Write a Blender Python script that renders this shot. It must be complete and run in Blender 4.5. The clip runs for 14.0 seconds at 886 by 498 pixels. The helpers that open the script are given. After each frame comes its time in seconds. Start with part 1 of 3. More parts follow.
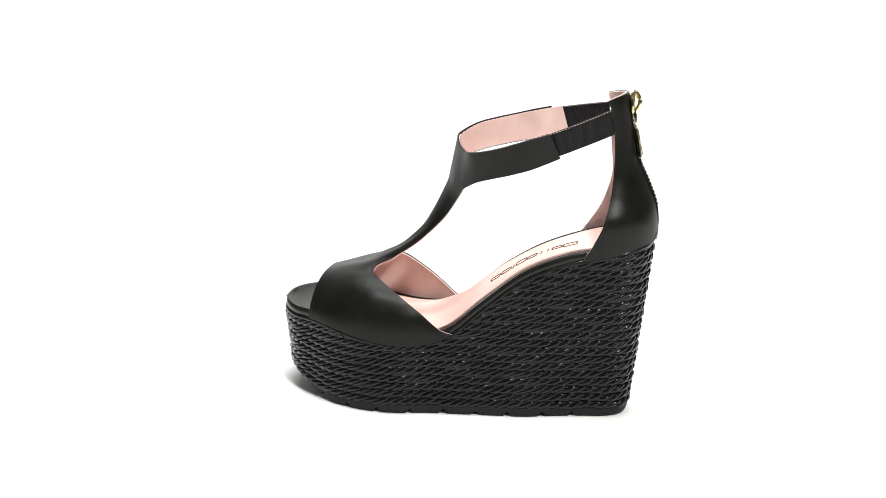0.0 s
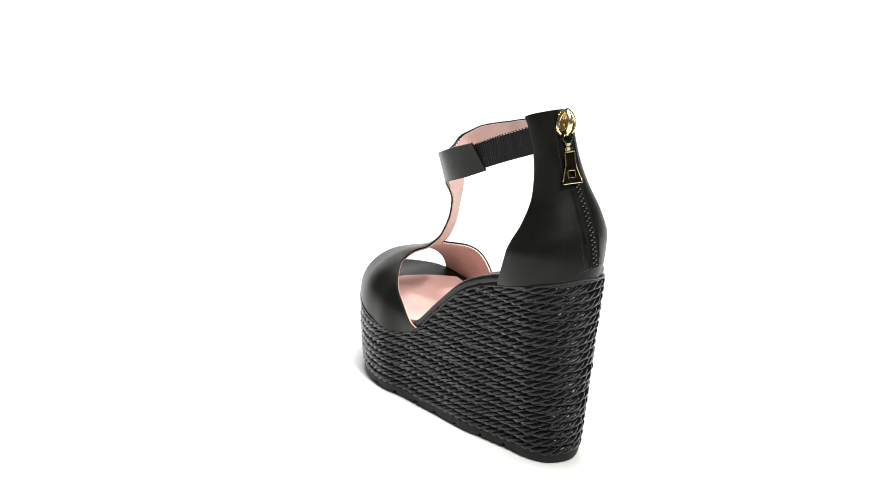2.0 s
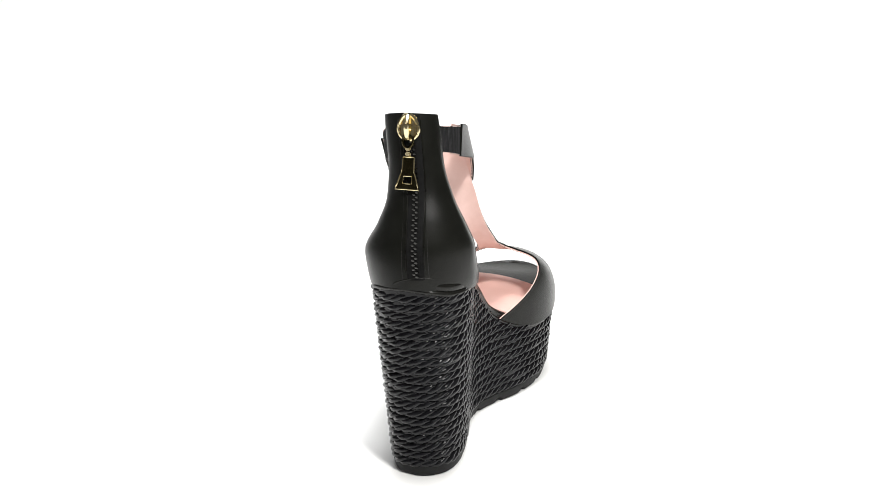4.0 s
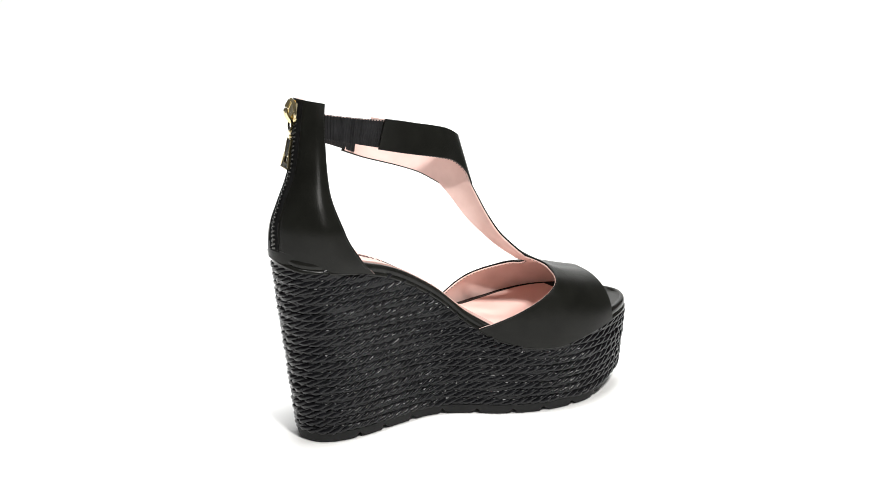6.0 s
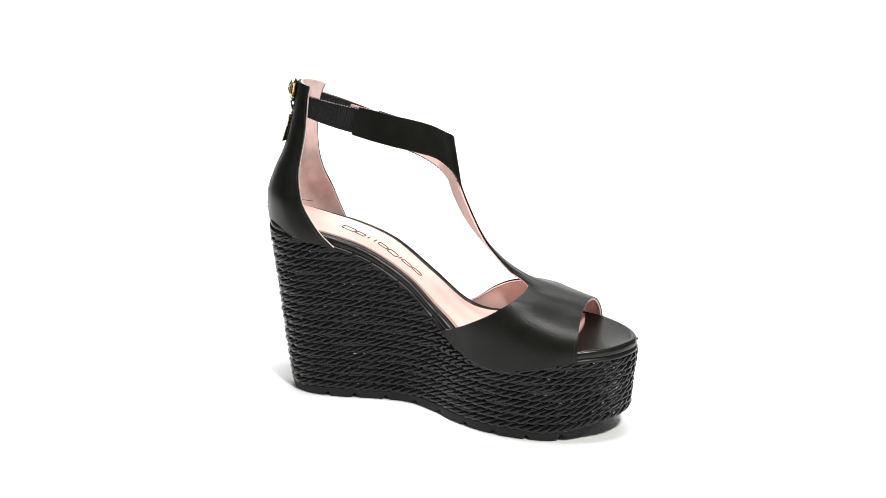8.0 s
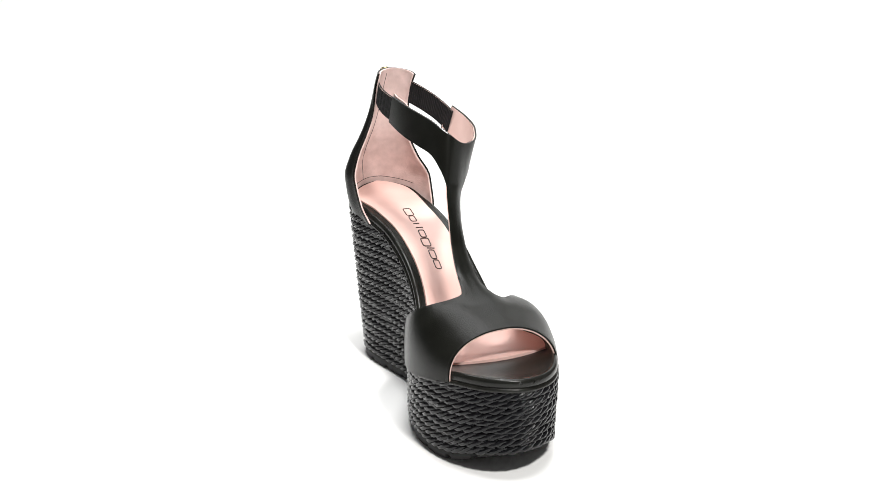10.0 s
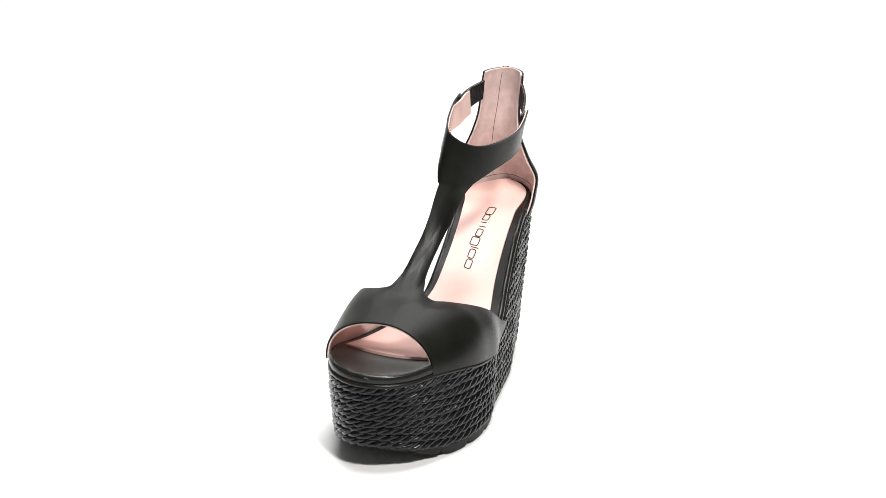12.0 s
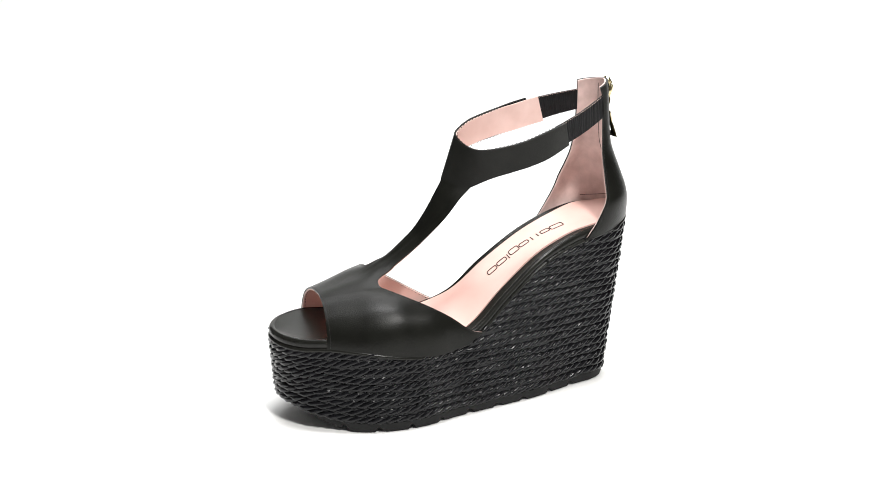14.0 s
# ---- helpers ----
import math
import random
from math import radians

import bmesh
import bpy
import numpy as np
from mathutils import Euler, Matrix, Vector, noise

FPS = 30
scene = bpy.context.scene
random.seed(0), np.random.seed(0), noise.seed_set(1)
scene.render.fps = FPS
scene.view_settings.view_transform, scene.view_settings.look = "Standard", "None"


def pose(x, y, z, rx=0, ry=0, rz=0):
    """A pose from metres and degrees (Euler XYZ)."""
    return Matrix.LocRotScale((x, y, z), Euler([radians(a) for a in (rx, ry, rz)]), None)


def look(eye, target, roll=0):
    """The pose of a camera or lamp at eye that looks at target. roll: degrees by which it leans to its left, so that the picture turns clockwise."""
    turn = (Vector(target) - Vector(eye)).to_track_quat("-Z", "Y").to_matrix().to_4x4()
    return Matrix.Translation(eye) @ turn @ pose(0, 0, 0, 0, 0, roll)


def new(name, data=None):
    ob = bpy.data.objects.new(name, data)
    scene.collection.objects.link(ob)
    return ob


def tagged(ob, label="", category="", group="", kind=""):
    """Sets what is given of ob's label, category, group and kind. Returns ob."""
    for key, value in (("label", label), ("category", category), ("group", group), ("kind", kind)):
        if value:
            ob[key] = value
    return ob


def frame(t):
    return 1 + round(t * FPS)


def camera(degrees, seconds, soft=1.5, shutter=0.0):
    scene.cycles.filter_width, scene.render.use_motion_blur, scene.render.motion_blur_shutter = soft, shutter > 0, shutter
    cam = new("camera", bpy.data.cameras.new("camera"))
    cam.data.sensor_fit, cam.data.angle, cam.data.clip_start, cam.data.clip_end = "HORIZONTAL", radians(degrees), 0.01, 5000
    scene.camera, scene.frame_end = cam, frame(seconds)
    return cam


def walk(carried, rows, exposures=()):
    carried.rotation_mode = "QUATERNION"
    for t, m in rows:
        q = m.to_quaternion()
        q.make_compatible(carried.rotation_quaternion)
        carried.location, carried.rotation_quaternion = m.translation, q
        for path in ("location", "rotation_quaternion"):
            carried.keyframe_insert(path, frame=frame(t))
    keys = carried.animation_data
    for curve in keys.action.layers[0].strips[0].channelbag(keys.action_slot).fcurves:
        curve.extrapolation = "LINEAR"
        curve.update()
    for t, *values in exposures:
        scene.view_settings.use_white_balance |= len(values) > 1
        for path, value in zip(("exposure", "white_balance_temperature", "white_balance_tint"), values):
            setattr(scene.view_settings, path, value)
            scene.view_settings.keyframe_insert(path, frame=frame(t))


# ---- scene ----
from mathutils.bvhtree import BVHTree

# ---- camera: stands still, looks down at a turning shoe ----
cam = camera(44.61, 14.0, soft=0.65)
EYE = Vector((0.0, -0.67328, 0.30251))
VIEW = Vector((-0.01165, math.cos(0.28690), -math.sin(0.28690)))
CAM_POSE = look(EYE, EYE + VIEW)
walk(cam, [(0.0, CAM_POSE), (14.0, CAM_POSE)], exposures=[(0.0, 0.0), (14.0, 0.0)])

# ---- light: added even white fill, unseen key and top lamps, added backdrop lamp ----
world = bpy.data.worlds.new("white_fill")
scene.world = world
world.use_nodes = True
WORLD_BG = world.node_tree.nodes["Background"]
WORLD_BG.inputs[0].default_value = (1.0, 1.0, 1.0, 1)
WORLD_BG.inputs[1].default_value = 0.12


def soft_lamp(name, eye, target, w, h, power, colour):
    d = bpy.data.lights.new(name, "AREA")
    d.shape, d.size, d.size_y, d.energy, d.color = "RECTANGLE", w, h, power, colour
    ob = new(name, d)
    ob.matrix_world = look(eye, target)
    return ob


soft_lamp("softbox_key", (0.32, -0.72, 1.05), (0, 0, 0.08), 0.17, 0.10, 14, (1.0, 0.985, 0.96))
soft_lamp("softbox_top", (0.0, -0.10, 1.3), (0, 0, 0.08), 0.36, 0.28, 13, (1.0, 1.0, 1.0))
# Unseen lamp added only to keep the back of the sweep white.
soft_lamp("backdrop_fill", (0.0, 0.9, 1.7), (0, 1.7, 0.2), 1.6, 0.8, 38, (1.0, 1.0, 1.0))


# ---- materials ----
def mat(name, colour, rough, metal=0.0, spec=0.5):
    m = bpy.data.materials.new(name)
    m.use_nodes = True
    b = m.node_tree.nodes["Principled BSDF"]
    b.inputs["Base Color"].default_value = (*colour, 1)
    b.inputs["Roughness"].default_value = rough
    b.inputs["Metallic"].default_value = metal
    b.inputs["Specular IOR Level"].default_value = spec
    return m, m.node_tree, b


def grain(nt, b, scale, strength, distance, detail=4.0, kind="noise"):
    """Fine relief by noise or cells in the thing's own space."""
    tc = nt.nodes.new("ShaderNodeTexCoord")
    if kind == "noise":
        n = nt.nodes.new("ShaderNodeTexNoise")
        n.inputs["Detail"].default_value = detail
        out = n.outputs["Fac"]
    else:
        n = nt.nodes.new("ShaderNodeTexVoronoi")
        out = n.outputs["Distance"]
    n.inputs["Scale"].default_value = scale
    nt.links.new(tc.outputs["Object"], n.inputs["Vector"])
    bump = nt.nodes.new("ShaderNodeBump")
    bump.inputs["Strength"].default_value = strength
    bump.inputs["Distance"].default_value = distance
    nt.links.new(out, bump.inputs["Height"])
    nt.links.new(bump.outputs["Normal"], b.inputs["Normal"])
    return tc, bump


def vary(nt, tc, b, scale, ca, cb, ra, rb):
    """Colour and gloss that drift between two values."""
    n = nt.nodes.new("ShaderNodeTexNoise")
    n.inputs["Scale"].default_value, n.inputs["Detail"].default_value = scale, 5.0
    nt.links.new(tc.outputs["Object"], n.inputs["Vector"])
    ramp = nt.nodes.new("ShaderNodeValToRGB")
    ramp.color_ramp.elements[0].position, ramp.color_ramp.elements[1].position = 0.32, 0.68
    ramp.color_ramp.elements[0].color, ramp.color_ramp.elements[1].color = (*ca, 1), (*cb, 1)
    nt.links.new(n.outputs["Fac"], ramp.inputs["Fac"])
    nt.links.new(ramp.outputs["Color"], b.inputs["Base Color"])
    mr = nt.nodes.new("ShaderNodeMapRange")
    mr.inputs["To Min"].default_value, mr.inputs["To Max"].default_value = ra, rb
    nt.links.new(n.outputs["Fac"], mr.inputs["Value"])
    nt.links.new(mr.outputs["Result"], b.inputs["Roughness"])


def surface(name, ca, cb, ra, rb, vscale, gscale, gstrength, gdist, metal=0.0, spec=0.5, kind="noise"):
    m, nt, b = mat(name, ca, ra, metal, spec)
    tc, _ = grain(nt, b, gscale, gstrength, gdist, kind=kind)
    vary(nt, tc, b, vscale, ca, cb, ra, rb)
    return m


LEATHER = surface("black_leather", (0.0045, 0.0046, 0.0036), (0.0078, 0.0080, 0.0064), 0.26, 0.36, 60, 1500, 0.36, 0.0004, spec=0.18)
LINING = surface("pink_lining", (0.68, 0.47, 0.42), (0.77, 0.56, 0.51), 0.55, 0.7, 70, 1600, 0.25, 0.0003)
SUEDE = surface("mauve_pink_suede", (0.55, 0.405, 0.375), (0.71, 0.54, 0.505), 0.7, 0.85, 130, 1100, 0.5, 0.0006)
WELT = surface("glossy_welt_leather", (0.007, 0.007, 0.006), (0.012, 0.012, 0.010), 0.18, 0.30, 90, 1500, 0.2, 0.0003, spec=0.24)
ZIP_TAPE = surface("zip_tape_black", (0.004, 0.004, 0.004), (0.008, 0.008, 0.008), 0.7, 0.85, 300, 3200, 0.5, 0.0003, spec=0.1)
INSOLE = surface("pink_insole", (0.69, 0.45, 0.395), (0.75, 0.51, 0.455), 0.42, 0.55, 40, 1700, 0.2, 0.0003)
ROPE = surface("black_rope", (0.0045, 0.0045, 0.0053), (0.008, 0.008, 0.0094), 0.085, 0.19, 260, 1400, 0.32, 0.0002, spec=0.24)
RUBBER = surface("black_rubber", (0.007, 0.007, 0.007), (0.012, 0.012, 0.012), 0.5, 0.65, 80, 1300, 0.3, 0.0003, spec=0.2)
ELASTIC = surface("black_elastic", (0.006, 0.006, 0.0065), (0.011, 0.011, 0.012), 0.45, 0.65, 200, 2800, 0.5, 0.0004, spec=0.2)
THREAD = surface("black_thread", (0.008, 0.008, 0.008), (0.016, 0.016, 0.015), 0.5, 0.65, 300, 3000, 0.3, 0.0002)
PALE_THREAD = surface("pale_thread", (0.55, 0.40, 0.36), (0.65, 0.50, 0.45), 0.5, 0.65, 300, 3000, 0.3, 0.0002)
GOLD = surface("gold_metal", (0.76, 0.63, 0.36), (0.84, 0.73, 0.46), 0.10, 0.20, 150, 900, 0.06, 0.0003, metal=1.0)
# Gold with the reflection of a dark room put into its colour.
GOLD_DARK_REFLECT = surface("gold_dark_reflection", (0.045, 0.037, 0.017), (0.085, 0.070, 0.032), 0.16, 0.30, 300, 1200, 0.25, 0.0003, metal=1.0)
ZIP_BLACK = surface("zip_teeth_gunmetal", (0.05, 0.05, 0.048), (0.11, 0.11, 0.105), 0.12, 0.22, 200, 2000, 0.1, 0.0002, metal=1.0)
PRINT = surface("brown_print", (0.030, 0.009, 0.006), (0.05, 0.016, 0.010), 0.45, 0.6, 200, 2000, 0.1, 0.0001)
PAPER = surface("white_sweep", (0.90, 0.90, 0.885), (0.92, 0.92, 0.91), 0.75, 0.85, 3, 500, 0.03, 0.0004)


# ---- helpers of form ----
def spline(points, t):
    """Catmull-Rom through points (closed=False), t in [0, len-1]."""
    p = np.asarray(points, float)
    n = len(p)
    i = int(min(max(math.floor(t), 0), n - 2))
    f = t - i
    a, b, c, d = p[max(i - 1, 0)], p[i], p[i + 1], p[min(i + 2, n - 1)]
    return 0.5 * (2 * b + (c - a) * f + (2 * a - 5 * b + 4 * c - d) * f * f + (3 * b - a - 3 * c + d) * f ** 3)


def ring(points, t):
    """The same on a closed row of points."""
    p = np.asarray(points, float)
    n = len(p)
    i = int(math.floor(t))
    f = t - i
    a, b, c, d = p[(i - 1) % n], p[i % n], p[(i + 1) % n], p[(i + 2) % n]
    return 0.5 * (2 * b + (c - a) * f + (2 * a - 5 * b + 4 * c - d) * f * f + (3 * b - a - 3 * c + d) * f ** 3)


def key(rows, x):
    """A smooth value between keyed rows (x, value), x rising."""
    xs = np.array([r[0] for r in rows], float)
    ys = np.array([r[1] for r in rows], float)
    if x <= xs[0]:
        return float(ys[0])
    if x >= xs[-1]:
        return float(ys[-1])
    i = int(np.searchsorted(xs, x) - 1)
    h = xs[i + 1] - xs[i]
    s = np.diff(ys) / np.diff(xs)

    def slope(k):
        if k == 0:
            return s[0]
        if k == len(xs) - 1:
            return s[-1]
        return 0.0 if s[k - 1] * s[k] <= 0 else 2 * s[k - 1] * s[k] / (s[k - 1] + s[k])
    f = (x - xs[i]) / h
    return float((2 * f ** 3 - 3 * f * f + 1) * ys[i] + (f ** 3 - 2 * f * f + f) * h * slope(i)
                 + (3 * f * f - 2 * f ** 3) * ys[i + 1] + (f ** 3 - f * f) * h * slope(i + 1))


def ease(x, a, b):
    f = min(max((x - a) / (b - a), 0.0), 1.0)
    return f * f * (3 - 2 * f)


def part(name, geo, material, parent=None, label="", sharp=40):
    """One mesh object from (verts, faces) or a bmesh, under a thing or a part."""
    me = bpy.data.meshes.new(name)
    if isinstance(geo, tuple):
        me.from_pydata([tuple(v) for v in geo[0]], [], geo[1])
        bm = bmesh.new()
        bm.from_mesh(me)
        bmesh.ops.recalc_face_normals(bm, faces=bm.faces)
        bm.to_mesh(me)
        bm.free()
    else:
        geo.to_mesh(me)
        geo.free()
    for p in me.polygons:
        p.use_smooth = True
    me.set_sharp_from_angle(angle=radians(sharp))
    me.materials.append(material)
    ob = new(name, me)
    if parent:
        ob.parent = parent
    if label:
        tagged(ob, label)
    return ob


def grid_normals(g):
    """Normals of a grid of points (rows, columns, 3)."""
    du = np.gradient(g, axis=0)
    dv = np.gradient(g, axis=1)
    n = np.cross(du, dv)
    return n / np.maximum(np.linalg.norm(n, axis=2, keepdims=True), 1e-12)


def sheet(g, lo, hi, side=1.0):
    """A sheet of leather on a grid of points, from lo to hi along its normal."""
    g = np.asarray(g, float)
    n = grid_normals(g) * side
    r, c = g.shape[:2]
    verts = np.concatenate([(g + n * hi).reshape(-1, 3), (g + n * lo).reshape(-1, 3)])
    m = r * c
    faces = []
    for i in range(r - 1):
        for j in range(c - 1):
            a, b, d, e = i * c + j, i * c + j + 1, (i + 1) * c + j + 1, (i + 1) * c + j
            faces.append((a, b, d, e))
            faces.append((m + e, m + d, m + b, m + a))
    rim = [j for j in range(c)] + [i * c + c - 1 for i in range(1, r)] + [(r - 1) * c + j for j in range(c - 2, -1, -1)] + [i * c for i in range(r - 2, 0, -1)]
    for k in range(len(rim)):
        a, b = rim[k], rim[(k + 1) % len(rim)]
        faces.append((a, m + a, m + b, b))
    return verts.tolist(), faces


def tube(path, radius, sides=8, closed=False, radii=None):
    """A round tube along a row of points."""
    p = np.asarray(path, float)
    n = len(p)
    if closed:
        tan = np.roll(p, -1, 0) - np.roll(p, 1, 0)
    else:
        tan = np.gradient(p, axis=0)
    tan /= np.maximum(np.linalg.norm(tan, axis=1, keepdims=True), 1e-12)
    up = np.tile(np.array([0.0, 0.0, 1.0]), (n, 1))
    flat = np.abs(tan[:, 2]) > 0.95
    up[flat] = (1.0, 0.0, 0.0)
    a = np.cross(up, tan)
    a /= np.maximum(np.linalg.norm(a, axis=1, keepdims=True), 1e-12)
    b = np.cross(tan, a)
    verts, faces = [], []
    for i in range(n):
        r = radius if radii is None else radii[i]
        for k in range(sides):
            w = 2 * math.pi * k / sides
            verts.append(p[i] + r * (math.cos(w) * a[i] + math.sin(w) * b[i]))
    for i in range(n if closed else n - 1):
        q = (i + 1) % n
        for k in range(sides):
            l = (k + 1) % sides
            faces.append((i * sides + k, i * sides + l, q * sides + l, q * sides + k))
    if not closed:
        faces.append(tuple(range(sides - 1, -1, -1)))
        faces.append(tuple((n - 1) * sides + k for k in range(sides)))
    return [tuple(v) for v in verts], faces


def merge(*geos):
    verts, faces = [], []
    for v, f in geos:
        o = len(verts)
        verts.extend(v)
        faces.extend(tuple(o + k for k in q) for q in f)
    return verts, faces


def box(cx, cy, cz, sx, sy, sz, m=None, bevel=0.0):
    bm = bmesh.new()
    bmesh.ops.create_cube(bm, size=1.0)
    for v in bm.verts:
        v.co = Vector((v.co.x * sx, v.co.y * sy, v.co.z * sz)) + Vector((cx, cy, cz))
    if bevel:
        bmesh.ops.bevel(bm, geom=bm.edges[:], offset=bevel, segments=2, affect="EDGES")
    if m is not None:
        bmesh.ops.transform(bm, matrix=m, verts=bm.verts)
    bm.verts.index_update()
    out = [tuple(v.co) for v in bm.verts], [tuple(v.index for v in f.verts) for f in bm.faces]
    bm.free()
    return out


# ---- the white sweep: floor, curve and back in one sheet ----
def sweep():
    prof = [(-0.80, 0.0), (-0.3, 0.0), (0.0, 0.0), (0.8, 0.0), (1.4, 0.0)]
    prof += [(1.4 + 0.8 * math.sin(radians(a)), 0.8 - 0.8 * math.cos(radians(a))) for a in range(10, 91, 10)]
    prof += [(2.2, 2.6)]
    verts, faces = [], []
    for x in (-1.6, 1.6):
        verts += [(x, y, z) for y, z in prof]
    n = len(prof)
    faces += [(i, n + i, n + i + 1, i + 1) for i in range(n - 1)]
    ob = part("ground", (verts, faces), PAPER, sharp=60)
    tagged(ob, "seamless matt white paper sweep under the sandal", "backdrop", kind="structure")
    return ob


# ---- the shoe's last: outlines in the shoe's own space, toe along +x ----
TOP = [(.1228, -.009), (.1185, .0055), (.1078, .0178), (.0925, .0265), (.075, .0350), (.055, .0405), (.032, .0402), (.012, .0345),
       (-.005, .0325), (-.025, .0290), (-.05, .0255), (-.075, .0215), (-.096, .0183), (-.112, .0145), (-.1228, .0038), (-.1265, -.0095),
       (-.1240, -.0220), (-.1158, -.0332), (-.100, -.0383), (-.078, -.0342), (-.052, -.0280), (-.025, -.0250), (-.004, -.0272),
       (.014, -.0375), (.032, -.0468), (.052, -.0515), (.074, -.0500), (.095, -.0432), (.1105, -.0335), (.1195, -.0222)]
BOTTOM = [(.1195, -.009), (.1155, .004), (.1055, .0165), (.0915, .0255), (.0745, .0335), (.054, .0385), (.032, .038), (.012, .0325),
          (-.005, .0295), (-.025, .0262), (-.05, .0220), (-.07, .0155), (-.087, .0105), (-.1005, .0073), (-.1107, .0006), (-.1145, -.010),
          (-.1128, -.0190), (-.1050, -.0275), (-.091, -.0312), (-.073, -.0298), (-.05, -.0245), (-.026, -.0218), (-.004, -.0295),
          (.012, -.0385), (.032, -.0455), (.051, -.0480), (.072, -.0462), (.0925, -.0405), (.1075, -.032), (.1165, -.0215)]
TOP_Z = [(z,) for z in (.0565, .0557, .0555, .0562, .0548, .0515, .0485, .0492, .0563, .0740, .0940, .1050, .110, .114, .117, .1185,
                        .1170, .1145, .1127, .1085, .0993, .0823, .0628, .0515, .047, .0470, .0515, .0556, .0565, .0569)]
NK = len(TOP)
RES = 720
U = np.arange(RES) * NK / RES
TOP_LINE = np.array([ring(TOP, u) for u in U])
BOTTOM_LINE = np.array([ring(BOTTOM, u) for u in U])
TOP_H = np.array([ring(TOP_Z, u)[0] for u in U])


def inset(line, d):
    """A closed flat line moved inwards by d."""
    t = np.roll(line, -1, 0) - np.roll(line, 1, 0)
    t /= np.linalg.norm(t, axis=1, keepdims=True)
    d = d[:, None] if isinstance(d, np.ndarray) else d
    return line + d * np.stack([-t[:, 1], t[:, 0]], 1)


def toe_lift(x):
    return 0.016 * ease(x, 0.070, 0.126) ** 1.25


def at_height(z, d):
    """The outline of the wedge at height z, inset by d."""
    f = np.clip(z / TOP_H, 0, 1)[:, None]
    return inset(BOTTOM_LINE * (1 - f) + TOP_LINE * f, d)


LEFT = np.concatenate([TOP_LINE[:RES // 2 + 1]])
LEFT_H = TOP_H[:RES // 2 + 1]
RIGHT = np.concatenate([TOP_LINE[:1], TOP_LINE[:RES // 2 - 1:-1]])
RIGHT_H = np.concatenate([TOP_H[:1], TOP_H[:RES // 2 - 1:-1]])


def welt(x, left):
    """Side and height of the wedge's upper edge at x."""
    l, h = (LEFT, LEFT_H) if left else (RIGHT, RIGHT_H)
    o = np.argsort(l[:, 0])
    return float(np.interp(x, l[o, 0], l[o, 1])), float(np.interp(x, l[o, 0], h[o]))


def top_at(x, y):
    """Height of the wedge's top over the plan."""
    yl, zl = welt(x, True)
    yr, zr = welt(x, False)
    f = min(max((y - yr) / max(yl - yr, 1e-6), 0), 1)
    return zr + (zl - zr) * f


sandal = new("sandal")
tagged(sandal, "black leather T-strap wedge sandal with braided rope platform", "shoe")


# ---- wedge, rope rows, outsole ----
def wedge_core():
    levels = [0.0, 0.25, 0.5, 0.75, 1.0]
    verts, faces = [], []
    step = 4
    idx = np.arange(0, RES, step)
    n = len(idx)
    for f in levels:
        line = inset(BOTTOM_LINE * (1 - f) + TOP_LINE * f, 0.0009)
        for i in idx:
            zb = 0.005 + toe_lift(line[i, 0])
            verts.append((line[i, 0], line[i, 1], zb + (TOP_H[i] - 0.0012 * ease(f, 0.5, 1.0) - zb) * f))
    for k in range(len(levels) - 1):
        for i in range(n):
            j = (i + 1) % n
            faces.append((k * n + i, k * n + j, (k + 1) * n + j, (k + 1) * n + i))
    faces.append(tuple(range(n - 1, -1, -1)))
    # the top is closed across, from side to side
    o = (len(levels) - 1) * n
    for i in range(n // 2):
        a, b, c, d = o + i, o + i + 1, o + (n - i - 1) % n, o + (n - i) % n
        q = []
        for v in (a, b, c, d):
            if v not in q:
                q.append(v)
        if len(q) > 2:
            faces.append(tuple(q))
    return part("wedge", (verts, faces), ROPE, sandal, "wedge platform wound with black braided rope")


ROW_PITCH = 0.0054


def strand(path, radius, closed, turn):
    """One strand of cord: a tube of three plies that wind about each other."""
    sides = 10
    p = np.asarray(path, float)
    n = len(p)
    tan = (np.roll(p, -1, 0) - np.roll(p, 1, 0)) if closed else np.gradient(p, axis=0)
    tan /= np.maximum(np.linalg.norm(tan, axis=1, keepdims=True), 1e-12)
    a = np.cross((0.0, 0.0, 1.0), tan)
    a /= np.maximum(np.linalg.norm(a, axis=1, keepdims=True), 1e-12)
    b = np.cross(tan, a)
    w = 2 * math.pi * np.arange(sides) / sides
    turns = round((turn[-1] - turn[0]) / (2 * math.pi)) * 2 * math.pi if closed else turn[-1] - turn[0]
    ply = turn[0] + turns * np.arange(n) / n
    r = radius * (1 + 0.085 * np.cos(3 * (w[None, :] - ply[:, None])) + 0.03 * np.sin(5 * w[None, :] + 9 * ply[:, None]))
    verts = (p[:, None] + r[:, :, None] * (np.cos(w)[None, :, None] * a[:, None] + np.sin(w)[None, :, None] * b[:, None])).reshape(-1, 3)
    faces = []
    for i in range(n if closed else n - 1):
        q = (i + 1) % n
        faces += [(i * sides + k, i * sides + (k + 1) % sides, q * sides + (k + 1) % sides, q * sides + k) for k in range(sides)]
    if not closed:
        faces += [tuple(range(sides - 1, -1, -1)), tuple((n - 1) * sides + k for k in range(sides))]
    return [tuple(v) for v in verts], faces


